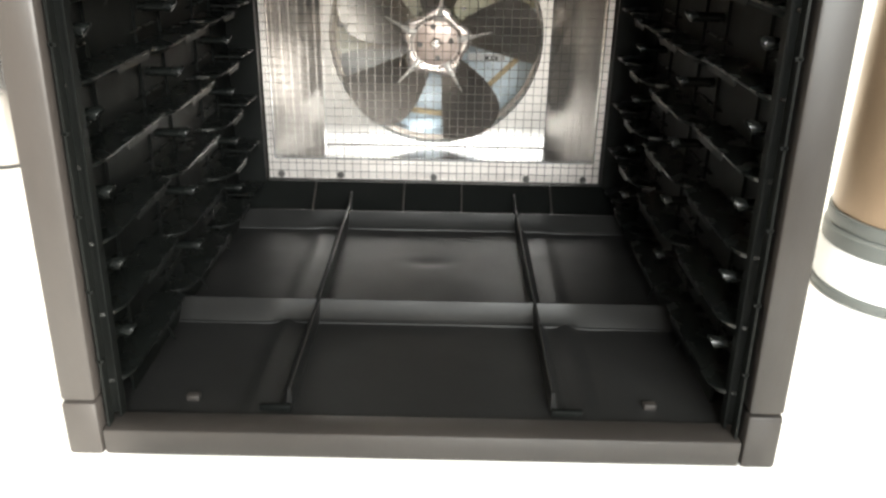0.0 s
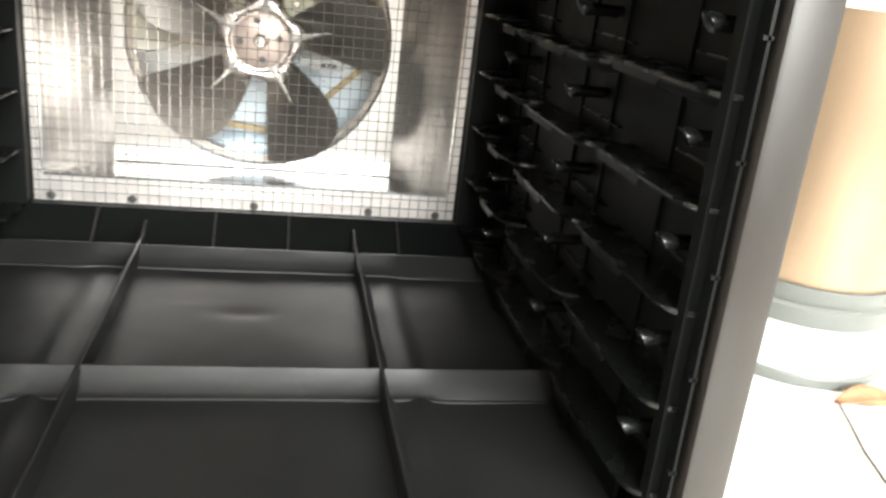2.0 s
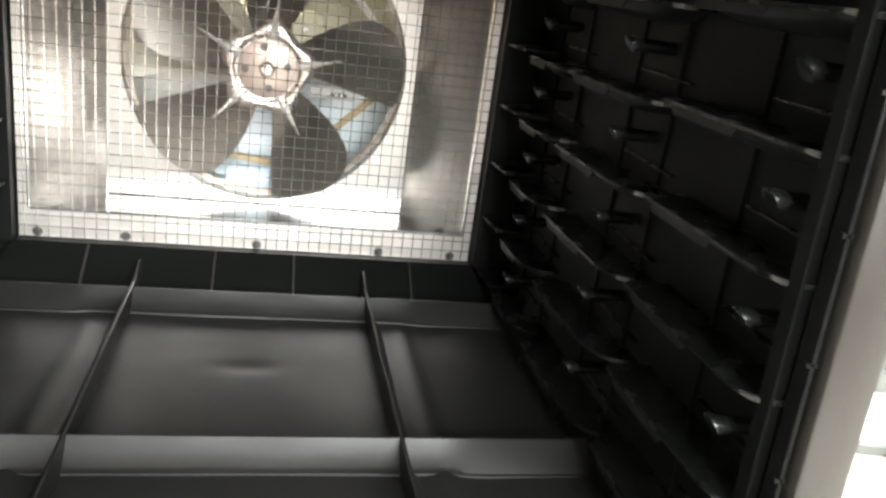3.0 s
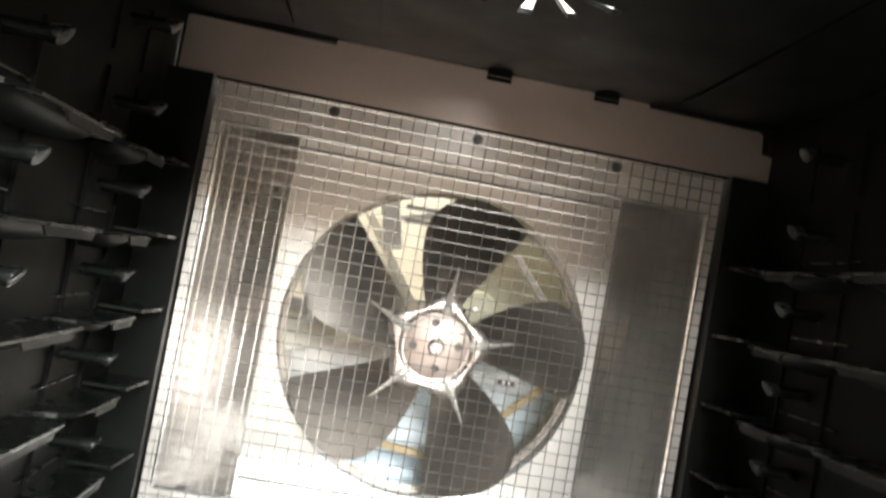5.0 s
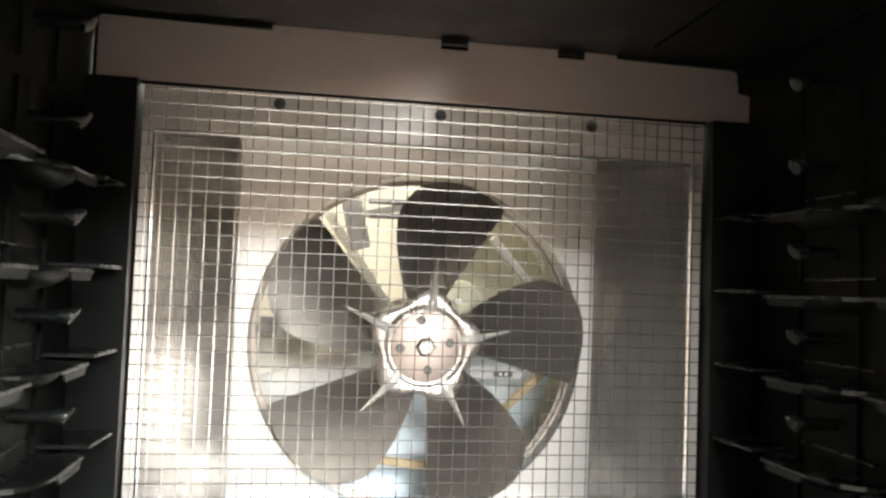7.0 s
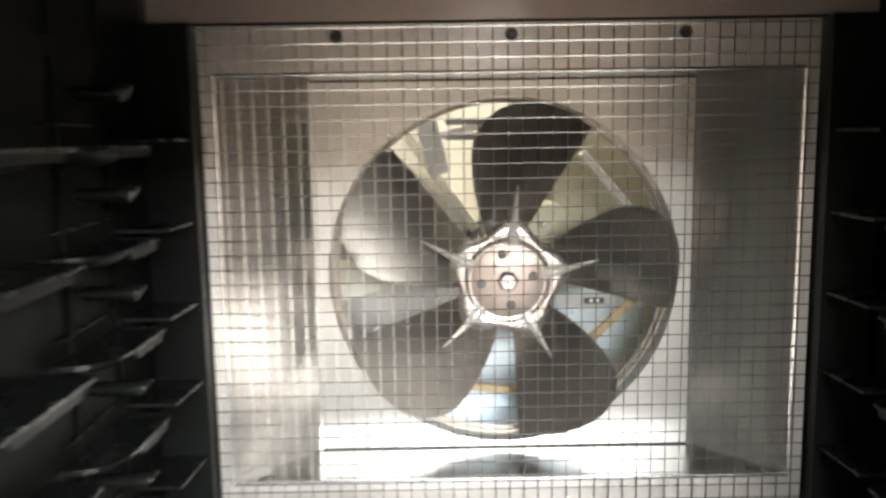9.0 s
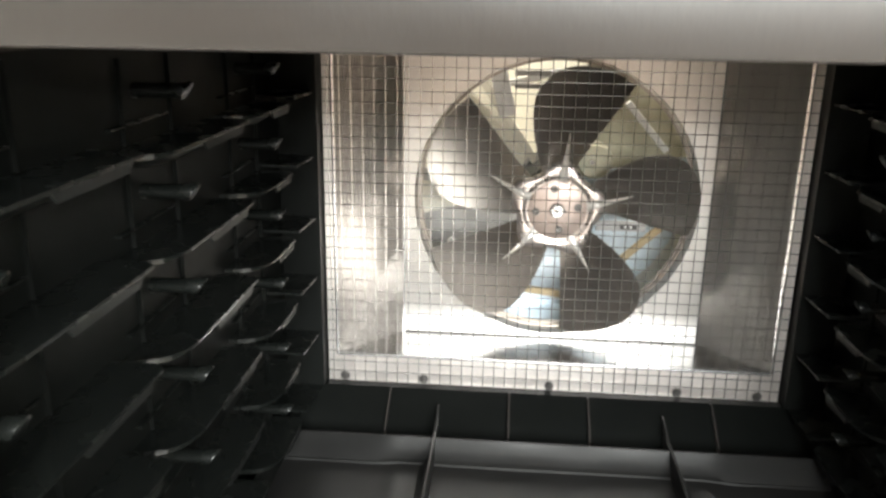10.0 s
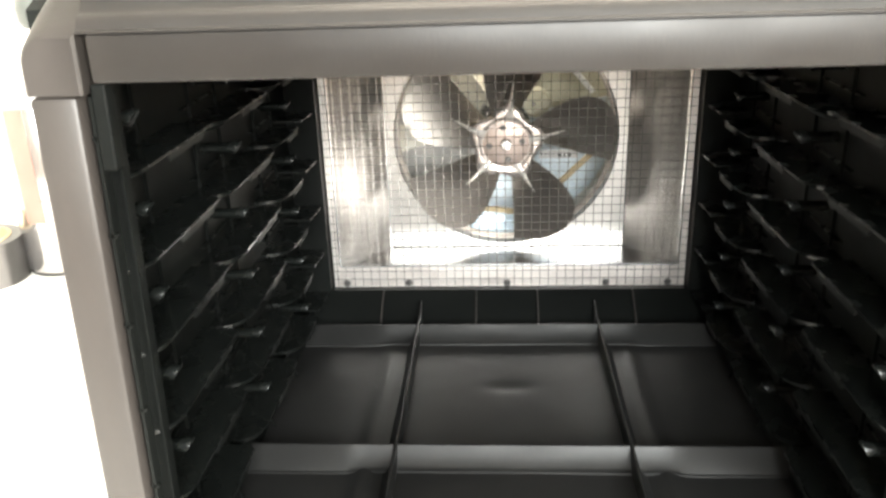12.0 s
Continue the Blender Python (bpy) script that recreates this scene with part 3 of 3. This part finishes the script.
# rolled folds where the sheets meet the flange and the plate, and small slots at the shelf corners
for s in (-1, 1):
    c = tube(bmesh.new(), [(s * (SX + 0.0004), 0.0002, OZ0), (s * (SX + 0.0004), 0.0002, 0.2), (s * (SX + 0.0004), 0.0002, OZ1)], 0.0013, 10)
    dpart("side_fold", c, STEEL, "bright rolled fold of the housing edge", True)
    c = tube(bmesh.new(), [(s * PX, PY - 0.0003, OZ0), (s * PX, PY - 0.0003, 0.2), (s * PX, PY - 0.0003, OZ1)], 0.0006, 8)
    dpart("plate_seam", c, STEEL, "narrow bright seam beside the fan plate", True)
    for z, d in ((OZ0, 1), (OZ1, -1)):
        c = boxed(-0.0042, 0.0042, -0.0008, 0.0008, 0.0, 0.0004)
        c.transform(Matrix.Translation((s * 0.1250, 0.0058, z + (d * 0.0003 if d > 0 else -0.0007))) @ Matrix.Rotation(radians(s * -40 if d > 0 else 0), 4, 'Z'))
        dpart("corner_slot", c, TAPE, "small dark slot in the sheet")
for z, d in ((OZ0, -1), (OZ1, 1)):
    c = tube(bmesh.new(), [(-SX, 0.0002, z + d * 0.0004), (0.0, 0.0002, z + d * 0.0004), (SX, 0.0002, z + d * 0.0004)], 0.0011, 10)
    c2 = tube(bmesh.new(), [(-PX, PY - 0.0004, z - d * 0.0004), (0.0, PY - 0.0004, z - d * 0.0004), (PX, PY - 0.0004, z - d * 0.0004)], 0.00038, 6)
    dpart("plate_joint", c2, DARKM, "dark joint line where the plate meets the sheet")
    dpart("shelf_fold", c, STEEL, "rolled fold of the housing edge", True)

# fan: pressed hub with spikes, five blades
FYC = 0.0170
c = lathe_y([(0.0, 0.0016), (0.0186, 0.0016), (0.0192, 0.0016), (0.0200, 0.0015), (0.0208, 0.0010), (0.0218, 0.0003), (0.0240, 0.0002), (0.0264, 0.0006), (0.0280, 0.0015), (0.0287, 0.0046), (0.0276, 0.0056), (0.0, 0.0030)], 80)
for v in c.verts:
    rr = math.hypot(v.co.x, v.co.z)
    if rr > 0.0225:
        w = math.cos(5 * (math.atan2(v.co.z, v.co.x) - radians(83)))
        k = 1 + 0.10 * w * min(1.0, (rr - 0.0225) / 0.004)
        v.co.x, v.co.z = v.co.x * k, v.co.z * k
fan = part("fan_hub", c, HUB, dryer, "pressed steel fan hub with scalloped rim", True)
fan.matrix_basis = DINV @ Matrix.Translation((CX, FYC, CZ))


def fan_part(name, bm, mat, label="", smooth=False):
    return part(name, bm, mat, fan, label, smooth)


for k in range(5):
    a0 = radians(83 + 72 * k)
    # blade: twisted fan-shaped sheet
    c = bmesh.new()
    nr, na = 10, 10
    grid = []
    for i in range(nr + 1):
        f = i / nr
        r = 0.024 + f * 0.0675
        w0 = -radians(20 + 4 * math.sin(f * math.pi / 2))
        w1 = radians(31 - 10 * f - 4 * f * f)
        row = []
        for j in range(na + 1):
            g = j / na
            rr = r - f ** 4 * (0.0130 * g ** 5 + 0.0016 * (1 - g) ** 6)
            a = a0 + w0 + (w1 - w0) * g
            y = 0.0115 + (0.5 - g) * (0.025 - 0.003 * f) - 0.002 * math.sin(g * math.pi)
            row.append([c.verts.new((rr * math.cos(a), y + t, rr * math.sin(a))) for t in (0.0, 0.0006)])
        grid.append(row)
    for i in range(nr):
        for j in range(na):
            for t in (0, 1):
                c.faces.new((grid[i][j][t], grid[i][j + 1][t], grid[i + 1][j + 1][t], grid[i + 1][j][t]))
    rim = [grid[0][j] for j in range(na + 1)] + [grid[i][na] for i in range(1, nr + 1)] + [grid[nr][j] for j in range(na - 1, -1, -1)] + [grid[i][0] for i in range(nr - 1, 0, -1)]
    for p, q in zip(rim, rim[1:] + rim[:1]):
        c.faces.new((p[0], q[0], q[1], p[1]))
    fan_part("blade", c, BLADE, "grey sheet metal fan blade", True)
    # spike rib at the blade's root
    c = bmesh.new()
    d = Vector((math.cos(a0), 0, math.sin(a0)))
    e = Vector((-d.z, 0, d.x))
    rows = []
    for r, w, y, h in ((0.0190, 0.0034, 0.0016, 0.0010), (0.0235, 0.0030, 0.0004, 0.0018), (0.0285, 0.0021, 0.0002, 0.0024), (0.0360, 0.0013, 0.0024, 0.0022), (0.0440, 0.0008, 0.0052, 0.0014), (0.0490, 0.0003, 0.0072, 0.0005)):
        rows.append([c.verts.new(d * r + e * (w * q) + Vector((0, y + h * (abs(q) ** 1.5 - 1.0), 0))) for q in (-1, -0.5, 0, 0.5, 1)] + [c.verts.new(d * r + Vector((0, y + 0.0012, 0)))])
    for p, q in zip(rows, rows[1:]):
        for i in range(6):
            c.faces.new((p[i], p[(i + 1) % 6], q[(i + 1) % 6], q[i]))
    c.faces.new(rows[0])
    c.faces.new(rows[-1][::-1])
    fan_part("spike", c, SPIKE, "narrow raised rib on the blade root", True)
fan_part("hub_disc", lathe_y([(0.0, 0.0), (0.0178, 0.0), (0.0185, 0.0003), (0.0187, 0.0009), (0.0187, 0.0014), (0.0, 0.0014)], 64), DISC, "matte pinkish disc at the hub's centre", True)
for x, z in ((-0.0135, -0.001), (0.0130, 0.0025), (-0.0025, 0.0140), (0.0018, -0.0122)):
    c = lathe_y([(0.0, -0.0006), (0.0010, -0.0006), (0.0013, -0.0017), (0.0020, -0.0017), (0.0025, -0.0006), (0.0025, 0.0006)], 14)
    c.transform(Matrix.Translation((x, 0, z)))
    fan_part("rivet", c, DARKR, "", True)
c = lathe_y([(0.0022, -0.0048), (0.0022, -0.0030), (0.0040, -0.0030), (0.0046, -0.0024), (0.0046, 0.0), (0.0055, 0.0), (0.0055, 0.0008)], 6)
fan_part("hub_nut", c, STEEL, "steel hexagon hub nut")
c = lathe_y([(0.0, -0.0056), (0.0019, -0.0054), (0.0021, -0.0030)], 16)
fan_part("shaft_end", c, STEEL, "", True)

# behind the fan: motor, arms, and sheet metal round them
dpart("motor", lathe_y([(0.0, 0.050), (0.018, 0.050), (0.022, 0.054), (0.022, 0.112), (0.0, 0.115)], 32), DARKM, "dark fan motor", True).matrix_basis = Matrix.Translation((0, 0, CZ))
RB = 0.152
c = bmesh.new()
box(c, -0.104, 0.104, RB, RB + 0.0012, 0.098, 0.300)
dpart("rear_sheet", c, PLATE, "galvanised sheet behind the fan")
for s in (-1, 1):
    a, b = sorted((s * 0.1040, s * 0.1052))
    dpart("rear_side_sheet", boxed(a, b, PY + 0.0015, RB, 0.098, 0.300), YELLOW if s > 0 else PLATE, "sheet metal side behind the fan")
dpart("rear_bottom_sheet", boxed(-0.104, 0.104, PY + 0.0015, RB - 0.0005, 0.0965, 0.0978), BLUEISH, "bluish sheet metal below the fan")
for ang, lean, r, y in ((-97, 0, 0.0705, 0.062), (-26, -20, 0.0690, 0.058), (38, 3, 0.0770, 0.071), (104, 0, 0.0800, 0.076), (166, 6, 0.0780, 0.070), (222, 0, 0.0780, 0.070)):
    c = boxed(-0.0022, 0.0022, -0.0025, 0.0025, -0.0215, 0.0215, bevel=0.0004, seg=1)
    c.transform(Matrix.Translation((r * math.cos(radians(ang)), y, CZ + r * math.sin(radians(ang)))) @ Matrix.Rotation(radians(-ang - lean), 4, 'Y'))
    dpart("heater_strip", c, CARD if ang in (-97, -26) else WHITEP, "pale insulating strip of the heater frame")
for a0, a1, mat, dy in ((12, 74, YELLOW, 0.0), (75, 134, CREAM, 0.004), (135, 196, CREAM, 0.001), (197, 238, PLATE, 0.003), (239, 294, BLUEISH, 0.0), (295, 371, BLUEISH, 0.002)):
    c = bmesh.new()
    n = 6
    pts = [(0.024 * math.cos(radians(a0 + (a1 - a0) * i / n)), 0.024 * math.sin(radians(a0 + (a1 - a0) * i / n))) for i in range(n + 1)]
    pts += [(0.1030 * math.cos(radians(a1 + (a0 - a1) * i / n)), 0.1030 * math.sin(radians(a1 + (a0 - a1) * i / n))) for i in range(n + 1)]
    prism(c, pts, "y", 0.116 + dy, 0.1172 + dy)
    if 60 < a0 < 190:        # these two are leaned back to catch more light from the louvres
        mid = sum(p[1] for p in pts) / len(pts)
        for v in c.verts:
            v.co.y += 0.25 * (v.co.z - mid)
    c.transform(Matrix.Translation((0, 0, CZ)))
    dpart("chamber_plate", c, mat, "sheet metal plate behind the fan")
for ang, w, r0, r1, mat in ((125, 0.0030, 0.022, 0.092, CREAM), (50, 0.0120, 0.020, 0.040, YELLOW), (176, 0.0050, 0.060, 0.094, LIGHTGREY), (-8, 0.0035, 0.030, 0.060, DARKM)):
    c = bmesh.new()
    box(c, r0, r1, 0.0900, 0.0920, -w, w, bevel=0.0006)
    box(c, r0, r1, 0.0920, 0.1150, -0.0008, 0.0008)
    c.transform(Matrix.Translation((0, 0, CZ)) @ Matrix.Rotation(radians(-ang), 4, 'Y'))
    dpart("motor_arm", c, mat, "sheet metal motor mounting arm")
dpart("slot_plate", boxed(0.0280, 0.0610, 0.0450, 0.0460, CZ - 0.0195, CZ - 0.0125, bevel=0.0005), LIGHTGREY, "light grey slotted plate beside the motor")
dpart("motor_slot", boxed(0.0440, 0.0550, 0.0444, 0.0449, CZ - 0.0180, CZ - 0.0148), TAPE, "dark slot in the plate")
for x in (0.0478, 0.0512):
    c = lathe_y([(0.0, 0.0434), (0.0008, 0.0434), (0.0010, 0.0443)], 10)
    c.transform(Matrix.Translation((x, 0, CZ - 0.0164)))
    dpart("slot_pin", c, WHITEP, "small white pin", True)
c = boxed(-0.0058, 0.0058, 0.062, 0.0655, -0.0155, 0.0155, bevel=0.0008)
c.transform(Matrix.Translation((-0.0372, 0, CZ + 0.0680)) @ Matrix.Rotation(radians(-14), 4, 'Y'))
dpart("bracket_tab", c, WHITEP, "grey bracket tab")
for dz in (0.0, 0.0085):
    dpart("bracket_bar", boxed(-0.030, -0.006, 0.066, 0.0675, CZ + 0.0715 + dz, CZ + 0.0750 + dz, bevel=0.0005), LIGHTGREY, "grey bracket bar")
c = lathe_y([(0.0, 0.059), (0.0110, 0.059), (0.0122, 0.061), (0.0122, 0.074), (0.0, 0.074)], 32)
c.transform(Matrix.Translation((0.0262, 0, CZ + 0.0245)))
dpart("motor_ear", c, YELLOW, "round motor fixing ear", True)
c = lathe_y([(0.0, 0.0552), (0.0018, 0.0552), (0.0022, 0.0565), (0.0022, 0.059)], 12)
c.transform(Matrix.Translation((0.0239, 0, CZ + 0.0245)))
dpart("ear_screw", c, STEEL, "", True)
dpart("duct_ring", lathe_y([(0.0925, PY + 0.010), (0.0935, PY + 0.010), (0.0935, PY + 0.016), (0.0910, PY + 0.016), (0.0910, PY + 0.0148), (0.0925, PY + 0.0148), (0.0925, PY + 0.010)], 72), BLADE, "rolled ring round the fan opening", True).matrix_basis = Matrix.Translation((0, 0, CZ))

# wire screen
STEP, WR = 0.00708, 0.00030
nx, nz = int((2 * HX - 0.004) / STEP), int((HZ1 - HZ0) / STEP)


def wire_bm(length):
    bm = bmesh.new()
    tube(bm, [(0, 0, 0), (length / 2, 0, 0), (length, 0, 0)], WR, 6)
    return bm


up = across = None
for i in range(nx + 1):
    m = DINV @ Matrix.Translation((-HX + 0.0036 + i * STEP, -0.0014, HZ0 + 0.0005)) @ Matrix.Rotation(radians(-90), 4, 'Y')
    if up is None:
        up = part("screen_wire", wire_bm(HZ1 - HZ0 - 0.001), WIRE, flange, "thin zinc wire of the square screen", True)
        up.matrix_basis = m
    else:
        share(up, m, flange)
for i in range(nz + 1):
    m = DINV @ Matrix.Translation((-HX, -0.0020, HZ0 + 0.001 + i * STEP))
    if across is None:
        across = part("screen_wire", wire_bm(2 * HX), WIRE, flange, "thin zinc wire of the square screen", True)
        across.matrix_basis = m
    else:
        share(across, m, flange)
for x, z in ((-0.135, 0.0845), (-0.0825, 0.0845), (0.0, 0.0840), (0.0820, 0.0840), (0.1325, 0.0840), (-0.081, 0.3178), (0.0005, 0.3178), (0.082, 0.3178)):
    sc = lathe_y([(0.0, -0.0034), (0.0014, -0.0034), (0.0021, -0.0027), (0.0022, -0.0023), (0.0030, -0.0023), (0.0030, -0.0018)], 16)
    sc.transform(Matrix.Translation((x, 0, z)))
    dpart("screen_screw", sc, DARKR, "pan-head screw with washer", True)

# cover plate above the screen, with notched upper edge
cp = [(-0.1680, 0.3245), (0.1708, 0.3245), (0.1710, 0.3400), (0.1645, 0.3410), (0.1635, 0.3520), (0.1610, 0.3535), (0.0945, 0.3545), (0.0940, 0.3565), (0.0765, 0.3568), (0.0765, 0.3525), (0.0615, 0.3525), (0.0615, 0.3568),
      (0.0135, 0.3568), (0.0135, 0.3520), (-0.0010, 0.3520), (-0.0010, 0.3568), (-0.0860, 0.3568), (-0.0865, 0.3540), (-0.1665, 0.3552), (-0.1680, 0.3540)]
dpart("cover_plate", prism(bmesh.new(), cp, "y", -0.0042, -0.0030), COVER, "satin metal cover plate with notched edge")

# ---- things on the counter ----


def canister():
    ob = empty("canister", "tall tan metal canister on a white round base beside the dehydrator", "canister", (0.354, -0.129, CT))
    part("foot", lathe(bmesh.new(), [(0.0, 0.0), (0.0585, 0.0), (0.0605, 0.002), (0.0610, 0.007), (0.0600, 0.0085), (0.0, 0.0085)], 96), GREY, ob, "grey round foot", True)
    part("base", lathe(bmesh.new(), [(0.0, 0.0087), (0.0590, 0.0087), (0.0594, 0.011), (0.0590, 0.0355), (0.0578, 0.0380), (0.0, 0.0380)], 96), WHITEP, ob, "white round base", True)
    part("ring", lathe(bmesh.new(), [(0.0, 0.0382), (0.0578, 0.0382), (0.0585, 0.0405), (0.0585, 0.0495), (0.0560, 0.0520), (0.0572, 0.0540), (0.0572, 0.0625), (0.0, 0.0625)], 96), GREY, ob, "grey rubber ring", True)
    part("body", lathe(bmesh.new(), [(0.0, 0.0627), (0.0548, 0.0627), (0.0555, 0.0655), (0.0555, 0.220), (0.0, 0.220)], 96), TAN, ob, "tan metal body", True)
    part("lid", lathe(bmesh.new(), [(0.0, 0.2202), (0.0566, 0.2202), (0.0574, 0.223), (0.0574, 0.238), (0.0545, 0.242), (0.0, 0.244)], 96), CREAM, ob, "cream lid", True)


def flask():
    ob = empty("steel_flask", "pale polished flask with rose streak and grey cap", "flask", (-0.461, 0.150, CT))
    part("foot", lathe(bmesh.new(), [(0.0, 0.0), (0.040, 0.0), (0.0415, 0.002), (0.0415, 0.004), (0.0, 0.004)], 48), TAPE, ob, "dark foot ring", True)
    part("body", lathe(bmesh.new(), [(0.0, 0.0042), (0.0415, 0.0042), (0.042, 0.006), (0.042, 0.080), (0.0413, 0.0806), (0.0413, 0.0814), (0.042, 0.082), (0.042, 0.170), (0.041, 0.172), (0.0, 0.172)], 64), FLASK, ob, "pale polished body with a seam", True)
    # the rose streak on the steel, added as a thin curved strip
    c = bmesh.new()
    pts = [(r * math.cos(radians(-108 + 26 * k / 8)), r * math.sin(radians(-108 + 26 * k / 8))) for r, ks in ((0.0419, range(9)), (0.0427, range(8, -1, -1))) for k in ks]
    prism(c, pts, "z", 0.058, 0.171)
    part("grip_strip", c, ROSE, ob, "rose streak along the body, added as a thin strip", True)
    part("cap", lathe(bmesh.new(), [(0.0, 0.1722), (0.0425, 0.1722), (0.043, 0.180), (0.040, 0.186), (0.0, 0.187)], 48), LIGHTGREY, ob, "grey screw cap", True)


def tape_roll():
    ob = empty("tape_roll", "roll of black tape with a cardboard core on the counter", "tape roll", (-0.534, 0.104, CT))
    part("tape", lathe(bmesh.new(), [(0.037, 0.0), (0.047, 0.0), (0.048, 0.002), (0.048, 0.042), (0.047, 0.044), (0.037, 0.044), (0.037, 0.0)], 48), TAPE, ob, "", True)
    part("core", lathe(bmesh.new(), [(0.0330, 0.0), (0.0368, 0.0), (0.0368, 0.0448), (0.0330, 0.0448), (0.0330, 0.0)], 48), CARD, ob, "brown cardboard core", True)


def bottle():
    ob = empty("bottle", "slim white bottle with a round grey cap on the counter", "bottle", (-0.505, 0.260, CT))
    part("body", lathe(bmesh.new(), [(0.0, 0.0), (0.026, 0.0), (0.028, 0.003), (0.028, 0.17), (0.012, 0.205), (0.011, 0.232), (0.0, 0.232)], 40), WHITEP, ob, "", True)
    part("cap", lathe(bmesh.new(), [(0.0, 0.2325), (0.016, 0.2325), (0.021, 0.240), (0.0225, 0.252), (0.020, 0.264), (0.012, 0.273), (0.0, 0.276)], 40), GREY, ob, "round grey cap", True)


def dried_leaf():
    ob = empty("dried_leaf", "curled orange-brown dried leaf with a thin stem on the counter", "leaf", (0.372, -0.2035, CT))
    bm = bmesh.new()
    n, m = 12, 6
    rows = []
    for i in range(n + 1):
        u = i / n
        w = 0.0095 * math.sin(math.pi * min(1.0, 0.06 + 0.94 * u)) ** 0.8
        rows.append([bm.verts.new((-0.028 + 0.056 * u, w * (2 * j / m - 1), 0.0012 + 0.006 * (2 * j / m - 1) ** 2 * math.sin(math.pi * u) + 0.0015 * math.sin(7 * u + j))) for j in range(m + 1)])
    for i in range(n):
        for j in range(m):
            bm.faces.new((rows[i][j], rows[i][j + 1], rows[i + 1][j + 1], rows[i + 1][j]))
    lf = part("blade", bm, ORANGE, ob, "curled orange-brown leaf blade", True)
    lf.modifiers.new("thick", 'SOLIDIFY').thickness = 0.0006
    part("stem", tube(bmesh.new(), [(-0.027, 0.0, 0.0016), (-0.034, -0.020, 0.0012), (-0.046, -0.050, 0.0010), (-0.056, -0.085, 0.0010)], 0.0008, 6), TAPE, ob, "thin dark stem", True)


dried_leaf()
bottle()
canister()
flask()
tape_roll()
